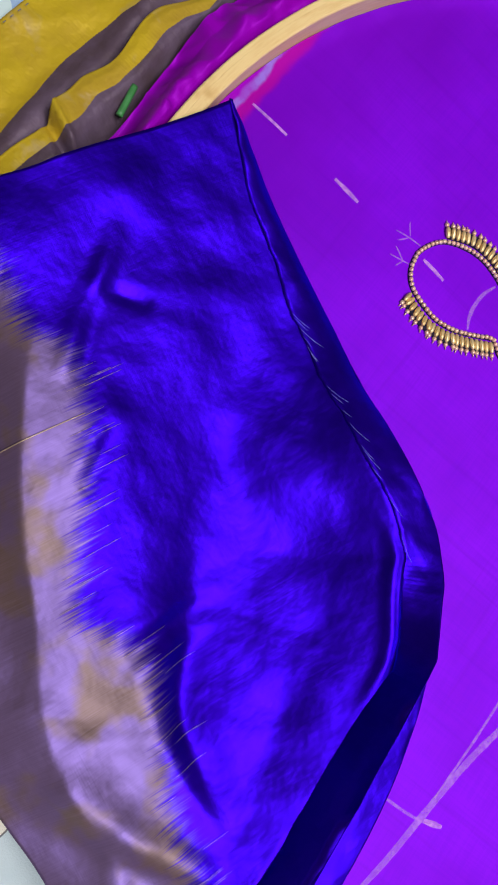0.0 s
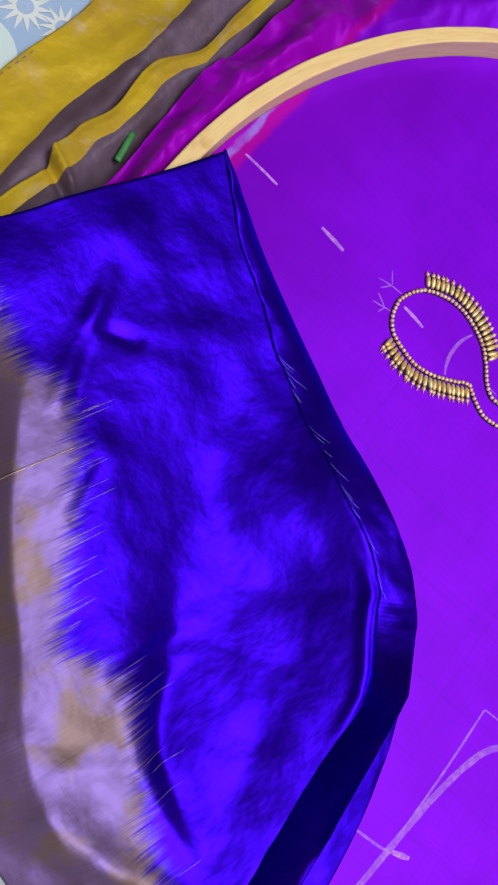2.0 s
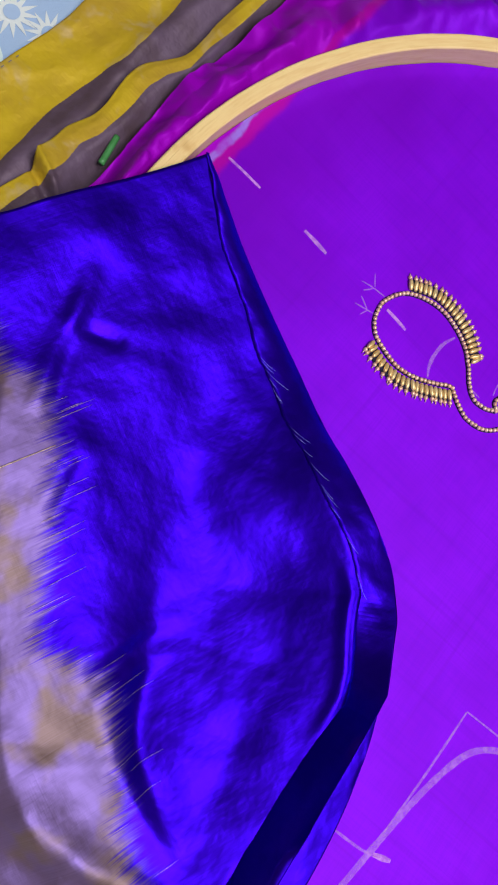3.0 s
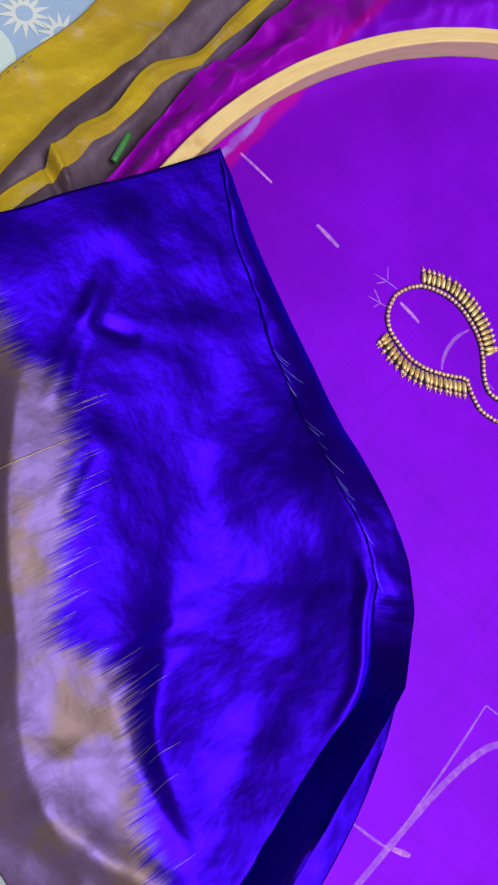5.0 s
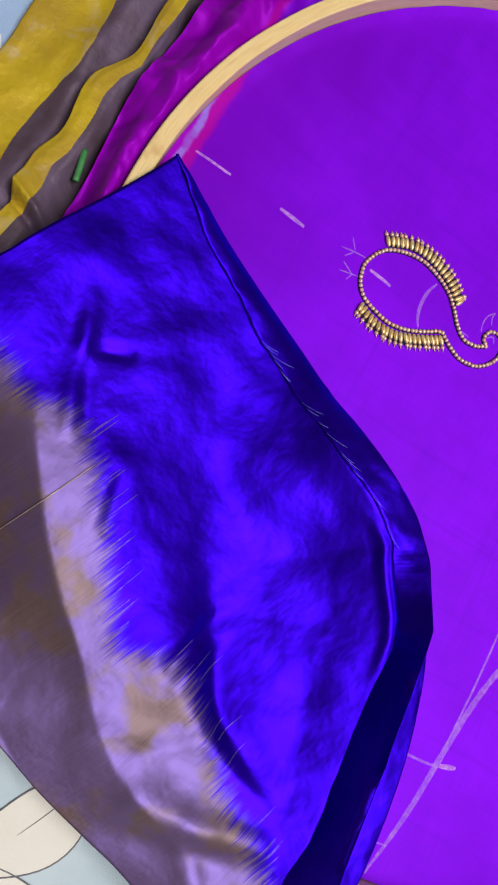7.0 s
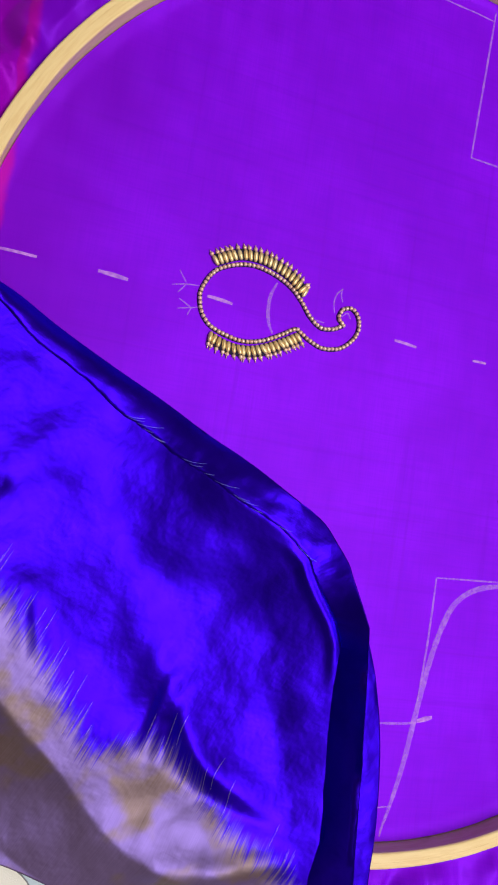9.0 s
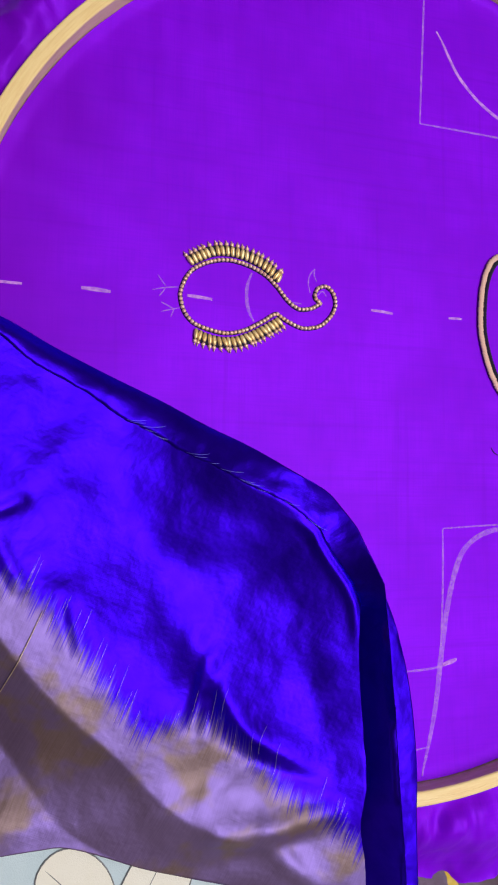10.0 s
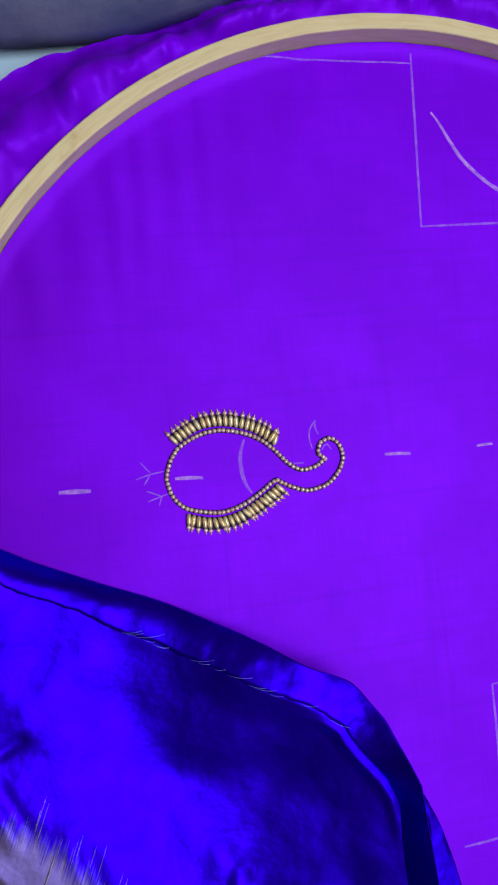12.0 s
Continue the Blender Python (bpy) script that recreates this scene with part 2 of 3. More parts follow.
def tube(name, points, radius, material, sides=6, taper=0.0):
    """A round thread along points (metres)."""
    p = np.array(points, float)
    t = np.gradient(p, axis=0)
    t /= np.linalg.norm(t, axis=1)[:, None] + 1e-12
    side = np.cross(t, (0, 0, 1.0))
    side /= np.linalg.norm(side, axis=1)[:, None] + 1e-9
    up = np.cross(side, t)
    r = radius * (1 - taper * np.abs(np.linspace(-1, 1, len(p))) ** 3)
    v = [p[i] + r[i] * (side[i] * math.cos(a) + up[i] * math.sin(a)) for i in range(len(p)) for a in np.linspace(0, 2 * math.pi, sides, endpoint=False)]
    f = grid_faces(len(p), sides, True)
    f += [tuple(range(sides - 1, -1, -1)), tuple(range((len(p) - 1) * sides, len(p) * sides))]
    return mesh_of(name, v, f, material)


def fnoise(x, y, scale, seed=0.0, octaves=3):
    return noise.fractal((x * scale + seed, y * scale - seed, seed), 1.0, 2.0, octaves)


def smooth(a, b, v):
    t = min(max((v - a) / (b - a), 0), 1)
    return t * t * (3 - 2 * t)


def box(name, size, material, bevel=0.0):
    bm = bmesh.new()
    bmesh.ops.create_cube(bm, size=1)
    bmesh.ops.scale(bm, vec=size, verts=bm.verts)
    if bevel:
        bmesh.ops.bevel(bm, geom=bm.edges[:], offset=bevel, segments=3, affect="EDGES", profile=0.6)
    return from_bm(name, bm, material, False)


# ---- room ----
def slab(name, x0, x1, y0, y1, z0, z1, material, parent=None, label="", category=""):
    ob = part(name, box(name, (x1 - x0, y1 - y0, z1 - z0), material), parent, label, pose((x0 + x1) / 2, (y0 + y1) / 2, (z0 + z1) / 2))
    return tagged(ob, label, category, kind="structure" if parent is None else "")


def wall_with_window(name, label, place, across, sill, head):
    """A wall of four pieces round an opening, in its own upright frame: x along, y through."""
    w = thing(name, label, "wall", kind="structure")
    w.matrix_basis = place
    a, b = across
    for x0, x1, z0, z1 in ((-ROOM - 0.12, a, FLOOR, TOP), (b, ROOM + 0.12, FLOOR, TOP), (a, b, FLOOR, sill), (a, b, head, TOP)):
        slab("wall_panel", x0, x1, 0, 0.12, z0, z1, PLASTER, w)


# unseen wall; its opening is assumed, to hold the added south light
wall_with_window("wall_south", "unseen plain grey wall with an assumed window opening", pose(0, SOUTH, 0, 0, 0, 180), (-1.4, 0.0), 0.92, 2.08)
slab("wall_north", -ROOM - 0.12, ROOM + 0.12, ROOM, ROOM + 0.12, FLOOR, TOP, PLASTER, None, "plain grey painted wall", "wall")
slab("wall_west", -ROOM - 0.12, -ROOM, SOUTH, ROOM, FLOOR, TOP, PLASTER, None, "plain grey painted wall", "wall")
slab("wall_east", ROOM, ROOM + 0.12, SOUTH, ROOM, FLOOR, TOP, PLASTER, None, "plain grey painted wall", "wall")
slab("floor", -ROOM - 0.12, ROOM + 0.12, SOUTH - 0.12, ROOM + 0.12, FLOOR - 0.1, FLOOR, FLOOR_TILE, None, "plain grey floor under the bed", "floor")
# unseen ceiling, opened only where the added overhead light sits
ceiling = thing("ceiling", "unseen plain grey ceiling with an opening for the added overhead light", "ceiling", kind="structure")
for x0, x1, y0, y1 in ((-ROOM - 0.12, 0.15, SOUTH - 0.12, ROOM + 0.12), (1.35, ROOM + 0.12, SOUTH - 0.12, ROOM + 0.12), (0.15, 1.35, SOUTH - 0.12, -0.95), (0.15, 1.35, 0.55, ROOM + 0.12)):
    slab("ceiling_panel", x0, x1, y0, y1, TOP, TOP + 0.1, PLASTER, ceiling)
mattress = part("mattress", box("mattress", (1.9, 1.8, 0.452), MATTRESS, 0.04), None, "", pose(0.1, 0, SHEET - 0.003 - 0.226))
tagged(mattress, "grey mattress under the printed bedsheet", "mattress")


# ---- bedsheet ----
def sheet_z(x, y):
    return SHEET - 0.0012 * (0.5 + 0.5 * fnoise(x, y, 9, 4.0))


def bedsheet():
    ob = thing("bedsheet", "pale blue cotton bedsheet printed with cream and white flowers", "bedsheet")
    xs = np.concatenate([np.linspace(-0.83, -0.26, 10), np.linspace(-0.25, 0.35, 101), np.linspace(0.37, 1.03, 10)])
    ys = np.concatenate([np.linspace(-0.88, -0.36, 10), np.linspace(-0.35, 0.30, 109), np.linspace(0.32, 0.88, 10)])
    v = [(x, y, sheet_z(x, y)) for y in ys for x in xs]
    cloth = part("cloth", mesh_of("cloth", v, grid_faces(len(ys), len(xs)), SHEET_BLUE), ob)

    def flat(name, outline, material, lift, label=""):
        c = np.mean(outline, axis=0)
        rings = [1.0, 0.75, 0.5, 0.25]
        m = len(outline)
        vv = [(*(c + (p - c) * k), 0) for k in rings for p in outline] + [(*c, 0)]
        vv = [(x, y, sheet_z(x, y) + lift) for x, y, _ in vv]
        ff = grid_faces(len(rings), m, True) + [((len(rings) - 1) * m + i, (len(rings) - 1) * m + (i + 1) % m, len(rings) * m) for i in range(m)]
        return part(name, mesh_of(name, vv, ff, material), ob, label)

    def petal(x, y, turn, long, wide, material, outlined=True):
        u = np.linspace(0, 2 * math.pi, 40, endpoint=False)
        px = long * 0.5 * (1 - np.cos(u))
        py = wide * 0.5 * np.sin(u) * (0.55 + 0.45 * px / long) * (1 + 0.05 * np.sin(3 * u))
        a = radians(turn)
        out = np.stack([x + px * math.cos(a) - py * math.sin(a), y + px * math.sin(a) + py * math.cos(a)], 1)
        ob2 = flat("printed_petal", out, material, 0.0003)
        if outlined:
            q = np.vstack([out, out[:1]])
            pts = [(i, j, sheet_z(i, j) + 0.0003) for i, j in q]
            part("petal_outline", tube("petal_outline", pts, 0.00024, OUTLINE, 5), ob)
            for k in (0.12,):
                pts = [(x + r * long * math.cos(a + k * r), y + r * long * math.sin(a + k * r)) for r in np.linspace(0.45, 0.93, 9)]
                part("petal_vein", tube("petal_vein", [(i, j, sheet_z(i, j) + 0.0003) for i, j in pts], 0.00016, OUTLINE, 5, 0.7), ob)
        return ob2

    def flower(x, y, size, count, material, turn=0.0, wide=0.6, outlined=True, heart=None):
        for i in range(count):
            petal(x, y, turn + 360 / count * i, size, size * wide, material, outlined)
        if heart:
            u = np.linspace(0, 2 * math.pi, 24, endpoint=False)
            flat("flower_heart", np.stack([x + size * 0.2 * np.cos(u), y + size * 0.2 * np.sin(u)], 1), heart, 0.0006)

    def starburst(x, y, size, turn):
        u = np.linspace(0, 2 * math.pi, 52, endpoint=False)
        r = size * np.where(np.arange(52) % 4 == 0, 1.0, np.where(np.arange(52) % 4 == 2, 0.42, 0.62))
        flat("printed_star_flower", np.stack([x + r * np.cos(u + turn), y + r * np.sin(u + turn)], 1), SHEET_WHITE, 0.0005)
        flat("flower_heart", np.stack([x + 0.3 * size * np.cos(u), y + 0.3 * size * np.sin(u)], 1), SHEET_SKY, 0.0008)

    flower(-0.027, -0.208, 0.036, 5, SHEET_CREAM, 52, 0.74, True, SHEET_GREY)
    flower(-0.105, -0.205, 0.030, 6, SHEET_CREAM, 10, 0.95, True, SHEET_GREY)
    flower(0.105, -0.245, 0.045, 6, SHEET_CREAM, 20, 0.62, True, SHEET_GREY)
    flower(-0.10, 0.155, 0.05, 6, SHEET_MINT, 14, 0.62, True, SHEET_GREY)
    u = np.linspace(0, 2 * math.pi, 48, endpoint=False)
    flat("printed_patch", np.stack([-0.145 + 0.028 * np.cos(u), 0.03 + 0.062 * np.sin(u)], 1), SHEET_SKY, 0.0002)
    petal(-0.150, -0.062, 88, 0.044, 0.036, SHEET_MINT, False)
    starburst(-0.1482, -0.009, 0.0082, 0.2)
    starburst(-0.137, -0.0055, 0.0075, 0.5)
    starburst(-0.136, 0.022, 0.005, 0.9)
    starburst(-0.152, 0.016, 0.007, 0.1)
    return ob


bedsheet()


# ---- hoop ----
def hoop():
    ob = thing("embroidery_hoop", "pale wooden embroidery hoop lying on the bedsheet", "hoop", (CX, CY, 0))
    mid = RO - 0.0021

    def ring(name, r0, r1, z0, z1, b0, b1, label):
        n = 256
        prof = [(r0, z0), (r0, z1 - b0), (r0 + b0 * 0.4, z1 - b0 * 0.35), (r0 + b0, z1), (r1 - b1, z1), (r1 - b1 * 0.4, z1 - b1 * 0.35), (r1, z1 - b1), (r1, z0)]
        v = []
        for i in range(n):
            a = 2 * math.pi * i / n
            wob = 0.00018 * noise.noise((3 * math.cos(a), 3 * math.sin(a), 4.5)) + 0.0001 * noise.noise((16 * math.cos(a), 16 * math.sin(a), 2))
            for r, z in prof:
                v.append(((r + wob) * math.cos(a), (r + wob) * math.sin(a), z + wob * 0.8))
        m = len(prof)
        f = [(i * m + j, ((i + 1) % n) * m + j, ((i + 1) % n) * m + (j + 1) % m, i * m + (j + 1) % m) for i in range(n) for j in range(m)]
        return part(name, mesh_of(name, v, f, WOOD, False), ob, label)

    ring("inner_ring", RI, mid - 0.00001, SHEET + 0.0012, RIM, 0.0005, 0.00004, "inner ring of pale wood")
    ring("outer_ring", mid + 0.00001, RO, SHEET + 0.0012, RIM - 0.00004, 0.00004, 0.0005, "outer ring of pale wood")
    return ob


hoop()


# ---- purple fabric in the hoop ----
def panel_z(x, y):
    dx, dy = x - CX, y - CY
    r, a = math.hypot(dx, dy), math.atan2(dy, dx)
    near = smooth(0.085, 0.149, r)
    pucker = math.sin(a * 46 + 3 * fnoise(math.cos(a), math.sin(a), 2.0)) * (0.4 + 0.6 * fnoise(math.cos(a) * 2, math.sin(a) * 2, 1.7, 3))
    return 0.00028 * near * pucker + 0.0008 * smooth(0.1445, 0.149, r) + 0.0003 * fnoise(x, y, 14, 2) * near + 0.00022 * math.sin(x * 520 + 4 * fnoise(x, y * 0.3, 30, 6, 2)) * smooth(0.095, 0.142, r) * smooth(0.02, 0.09, y) * smooth(0.09, 0.02, x)


def fabric():
    ob = thing("silk_fabric", "purple shot silk stretched in the hoop with a magenta woven edge", "fabric")
    rs = np.concatenate([np.linspace(0.002, 0.10, 22), np.linspace(0.103, 0.1488, 34)])
    n = 420
    v = [(CX + r * math.cos(a), CY + r * math.sin(a)) for r in rs for a in np.linspace(0, 2 * math.pi, n, endpoint=False)]
    v = [(x, y, panel_z(x, y)) for x, y in v]
    f = grid_faces(len(rs), n, True) + [tuple(range(n - 1, -1, -1))]
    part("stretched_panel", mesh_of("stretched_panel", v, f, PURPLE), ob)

    # the loose cloth round the hoop, cut straight along its woven edge
    n, m = 760, 52
    v = []
    for i in range(m):
        k = i / (m - 1)
        for j in range(n):
            a = 2 * math.pi * j / n
            ca, sa = math.cos(a), math.sin(a)
            out = 0.177 + 0.007 * fnoise(ca, sa, 2.2, 5) + 0.0035 * math.sin(5 * a + 1) + 0.012 * smooth(-0.7, -0.9, sa) * smooth(-0.1, 0.2, ca)
            if ca < -0.2:
                out = min(out, max((CX + 0.0965 + 0.0015 * math.sin(sa * 14)) / -ca, 0.1585))
            r = RO + 0.0002 + (out - RO) * k
            wave = fnoise(ca * 1.0, sa * 1.0, 9, 1.5, 4) * 0.9 + 0.5 * math.sin(31 * a + 5 * fnoise(ca, sa, 3) + 8 * k)
            fall = 0.0045 + 0.0022 * math.sin(math.pi * min(k * 1.6, 1)) - (0.0045 - SHEET - 0.0022 - 0.0085 * smooth(0.3, 0.8, -ca) * smooth(-0.28, -0.1, sa)) * smooth(0.25, 1.0, k)
            x, y = CX + r * ca, CY + r * sa
            hid = smooth(-0.1, -0.3, sa) * smooth(-0.08, -0.25, ca)
            fall = fall * (1 - hid) + hid * (SHEET + 0.0015 + 0.009 * (1 - smooth(0.0, 0.3, k)))
            cre = (0.0065 * (0.28 - abs(fnoise(a * 0.16, r * 0.45, 40, 9, 2))) + 0.0035 * (0.3 - abs(fnoise(a * 0.16 + r * 0.3, r * 0.4, 95, 3, 2))) + 0.0045 * smooth(0.2, 0.6, -ca) * smooth(0.55, 0.3, sa) * (0.3 - abs(fnoise(x, y, 70, 4, 2)))) * (1 - hid)
            v.append((x, y, max(fall + 0.0022 * wave * smooth(0.0, 0.35, k) * (1 - 0.6 * k) * (1 - hid) + cre * smooth(0, 0.2, k), SHEET + 0.0012)))
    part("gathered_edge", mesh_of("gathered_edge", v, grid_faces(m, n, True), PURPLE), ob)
    return ob


FABRIC = fabric()


def chalk_line(points, width, taper=0.3, faint=False):
    """A flat stroke of chalk on the stretched cloth; points in millimetres."""
    n = max(int(length(points) / 1.2), 6)
    p = spline(points, n) * MM
    t = np.gradient(p, axis=0)
    t /= np.linalg.norm(t, axis=1)[:, None]
    v = []
    for i in range(n):
        k = abs(2 * i / (n - 1) - 1)
        w = width * MM * 0.5 * (1 - taper * k ** 3) * (1 + 0.18 * fnoise(p[i][0], p[i][1], 300))
        for s in (-1, 0, 1):
            x, y = p[i][0] - t[i][1] * w * s, p[i][1] + t[i][0] * w * s
            v.append((x, y, panel_z(x, y) + 0.00012 + (0.00005 if s == 0 else 0)))
    part("chalk_mark", mesh_of("chalk_mark", v, grid_faces(n, 3), FAINT if faint else CHALK), FABRIC, "pale chalk line drawn on the silk")


for x0, x1, y0, y1, w in ((-73.7, -61.1, -0.4, -0.3, 0.9), (-43, -33.7, 0.1, -0.4, 1.3), (-8.4, 0.1, 0.6, 0.0, 1.1), (58.8, 67.5, 1.2, 0.6, 1.0), (90.4, 96.0, 0.7, 0.9, 0.9), (122, 129, 0.6, 0.8, 0.9)):
    chalk_line([(x0, y0), ((x0 + x1) / 2, (y0 + y1) / 2 + 0.1), (x1, y1)], w, 0.25)
chalk_line([(14, 10.4), (12.4, 6), (12.2, 1.2), (13, -3), (14.8, -6.4)], 1.2, 0.6, True)
for stroke in ([(-11.4, 3.2), (-16.0, 2.6), (-20.2, 1.5)], [(-18.4, 6.7), (-17.2, 5.0), (-15.7, 3.2)], [(-17.9, -0.4), (-16.8, 1.0), (-15.8, 2.5)],
               [(-9.9, -3.4), (-13.0, -4.3), (-17.3, -5.5)], [(-17.2, -2.3), (-15.2, -3.2), (-13.0, -4.3)], [(-13.9, -7.0), (-13.4, -5.6), (-12.9, -4.3)]):
    chalk_line(stroke, 0.42, 0.5, True)
for stroke in ([(37.2, 14.1), (35.2, 11.6), (34.7, 8.5), (35.4, 5.3)], [(37.2, 14.1), (36.9, 12), (37.8, 9.6)], [(38.2, 4.6), (40.0, 6.4), (41.4, 4.6)], [(28.6, 1.4), (32.2, 1.2)]):
    chalk_line(stroke, 0.5, 0.5, True)
chalk_line([(29.0, 130.0), (55, 128.6), (81.8, 127.2)], 0.6, 0.3, True)
chalk_line([(82.2, 130.5), (81.4, 111.8), (80.4, 92), (79.5, 73.5)], 0.8, 0.3, True)
chalk_line([(79.5, 73.5), (96, 73.4), (130, 73.0)], 0.75, 0.3, True)
chalk_line([(87.0, 110.8), (89.2, 107.5), (92.4, 101.5), (97.2, 93.8), (105.2, 86.2), (116, 80), (130, 76)], 1.25, 0.5)
chalk_line([(86.7, -76.7), (86.6, -88), (86.2, -102), (85.2, -118)], 0.8, 0.3, True)
chalk_line([(86.7, -76.4), (100, -75.6), (130, -74)], 0.6, 0.3, True)
chalk_line([(130, -75.5), (116.8, -75.9), (104.3, -78.1), (96.1, -83.3), (91.7, -91.3), (88.0, -105), (85.1, -122.5), (82.8, -138), (79.9, -151), (76.9, -161.7)], 2.1, 0.7, True)
chalk_line([(71.4, -126.0), (83.6, -125.2), (91.4, -122.6)], 0.8, 0.2, True)
chalk_line([(86, -124.4), (91.6, -122.8)], 1.6, 0.3)
chalk_line([(74, -153), (80, -152.2)], 0.5, 0.3, True)


snip = tube("thread_snip", [(x * MM, y * MM, panel_z(x * MM, y * MM) + 0.2 * MM) for x, y in spline([(107.5, -46.5), (109, -48.6), (111.2, -49.6)], 8)], 0.16 * MM, THREAD_AND_GAP_DARK, 5, 0.5)
part("thread_snip", snip, FABRIC, "short dark thread end on the silk")


# ---- beaded motif ----
LOOP = [(39.0, 1.7), (35.7, -0.2), (31.1, -0.8), (26.9, 1.8), (22.9, 6.4), (18.4, 10.2), (12.0, 12.9), (5.0, 13.9), (-2.1, 12.2), (-7.6, 8.6), (-10.6, 2.6), (-10.5, -2.2),
        (-8.4, -6.6), (-4.3, -9.4), (4.1, -11.1), (11.3, -9.7), (17.9, -6.1), (22.4, -3.2), (24.3, -4.0), (27.8, -5.9), (32.8, -7.4), (38.8, -6.2), (42.9, -2.6), (44.8, 1.7),
        (43.9, 6.0), (41.0, 8.1), (38.0, 6.8), (37.0, 3.9), (38.4, 2.4)]


def bead_mesh(name, long, wide, material, waist=0.0):
    """A bead along x with a drilled end on each side."""
    sides, v = 10, []
    prof = [(-0.5, 0.22), (-0.46, 0.58), (-0.32, 0.88), (-0.12, 1.0), (0.12, 1.0), (0.32, 0.88), (0.46, 0.58), (0.5, 0.22)]
    for x, r in prof:
        for k in range(sides):
            a = 2 * math.pi * k / sides
            v.append((x * long, r * wide / 2 * math.cos(a), r * wide / 2 * math.sin(a)))
    return mesh_of(name, v, grid_faces(len(prof), sides, True) + [tuple(range(sides - 1, -1, -1)), tuple(range((len(prof) - 1) * sides, len(prof) * sides))], material)


def motif():
    ob = thing("beaded_motif", "looped motif of gold and rose gold beads stitched on purple silk", "embroidery")
    rng = random.Random(4)
    seed_me, long_me, tip_me = bead_mesh("round_bead", 1.28 * MM, 1.34 * MM, COPPER), bead_mesh("long_bead", 3.5 * MM, 1.48 * MM, GOLD), bead_mesh("tip_bead", 1.25 * MM, 1.35 * MM, COPPER)
    prong = tube("thread_end", [(0, 0, 0), (0.4 * MM, 0, 0.1 * MM), (0.8 * MM, 0, -0.25 * MM)], 0.2 * MM, COPPER, 5)
    total = length(LOOP)
    count = int(total / 1.40)
    p = spline(LOOP, count)
    t = np.gradient(p, axis=0)
    for i in range(count):
        x, y = p[i] * MM
        part("round_bead", seed_me, ob, "", pose(x + rng.gauss(0, 0.05) * MM, y + rng.gauss(0, 0.05) * MM, panel_z(x, y) + 0.62 * MM, rng.uniform(0, 360), rng.gauss(0, 6), math.degrees(math.atan2(t[i][1], t[i][0])) + rng.gauss(0, 6)))
    # near-black cord along the loop, put there as shade between the round beads
    cord = tube("stitch_thread", [(x * MM, y * MM, panel_z(x * MM, y * MM) + 0.12 * MM) for x, y in spline(LOOP, 260)], 0.76 * MM, THREAD_AND_GAP_DARK, 6)
    part("stitch_thread", cord, ob, "dark cord standing in for the shade between the beads")
    top = [(-6.9, 11.4), (-0.2, 14.9), (5.0, 15.7), (10.5, 15.1), (17.4, 12.6), (23.2, 8.2)]
    low = [(-5.4, -10.9), (-0.5, -12.5), (4.0, -13.0), (9, -12.3), (14.0, -10.2), (19, -7.4), (22.8, -5.0)]
    for base, n, sign in ((top, 21, 1), (low, 20, -1)):
        q = spline(base, n)
        g = np.gradient(q, axis=0)
        # three more dark cords per row paint the shade between the long beads
        for off in (0.2, 1.3, 2.5):
            line = [(x * MM, y * MM, panel_z(x * MM, y * MM) + 0.12 * MM) for x, y in q + np.stack([-g[:, 1], g[:, 0]], 1) * (sign * off / np.linalg.norm(g, axis=1)[:, None])]
            part("stitch_thread", tube("stitch_thread", line, 0.78 * MM, THREAD_AND_GAP_DARK, 6), ob, "dark cord standing in for the shade between the beads")
        for i in range(n):
            ang = math.degrees(math.atan2(g[i][1], g[i][0])) + 90 * sign + rng.gauss(0, 3.5) + (9 if sign > 0 else 12)
            d = np.array([math.cos(radians(ang)), math.sin(radians(ang))])
            h = 0.8 * MM
            c = (q[i] + d * 1.2) * MM
            part("long_bead", long_me, ob, "", pose(*c, panel_z(*c) + h, rng.uniform(0, 360), rng.gauss(-4, 3), ang))
            c = (q[i] + d * 3.6) * MM
            part("tip_bead", tip_me, ob, "", pose(*c, panel_z(*c) + 0.5 * MM, 0, 0, ang + rng.gauss(0, 8)))
            c = (q[i] + d * 4.15) * MM
            part("thread_end", prong, ob, "", pose(*c, panel_z(*c) + 0.35 * MM, 0, 0, ang + rng.gauss(0, 14)))
    return ob


motif()


def cord_motif():
    """A closed cord of slanted stitches with a dark beaded outline."""
    ob = thing("corded_motif", "pale rose cord loop with dark beaded edge on purple silk", "embroidery")
    ring = [(114.0, 26.8), (108.6, 23.2), (104.9, 14), (103.6, 0), (104.8, -9.5), (108.0, -19.4), (113.5, -28), (122, -33), (134, -31), (143, -20), (147, -2), (143, 15), (134, 26), (123, 29.5)]
    n = 150
    p = spline(ring, n, True)
    t = np.roll(p, -1, 0) - np.roll(p, 1, 0)
    stitch = bead_mesh("cord_stitch", 3.1 * MM, 1.2 * MM, THREAD_PINK)
    dark = bead_mesh("edge_bead", 1.5 * MM, 1.6 * MM, THREAD_AND_GAP_DARK)
    rng = random.Random(8)
    for i in range(n):
        ang = math.degrees(math.atan2(t[i][1], t[i][0]))
        x, y = p[i] * MM
        part("cord_stitch", stitch, ob, "", pose(x, y, panel_z(x, y) + 0.9 * MM, 0, 0, ang + 38 + rng.gauss(0, 5)))
        nx, ny = t[i][1], -t[i][0]
        k = 1.95 / math.hypot(nx, ny)
        x, y = (p[i][0] - nx * k) * MM, (p[i][1] - ny * k) * MM
        part("edge_bead", dark, ob, "", pose(x, y, panel_z(x, y) + 0.6 * MM, 0, 0, ang + rng.gauss(0, 12)))
    return ob


cord_motif()


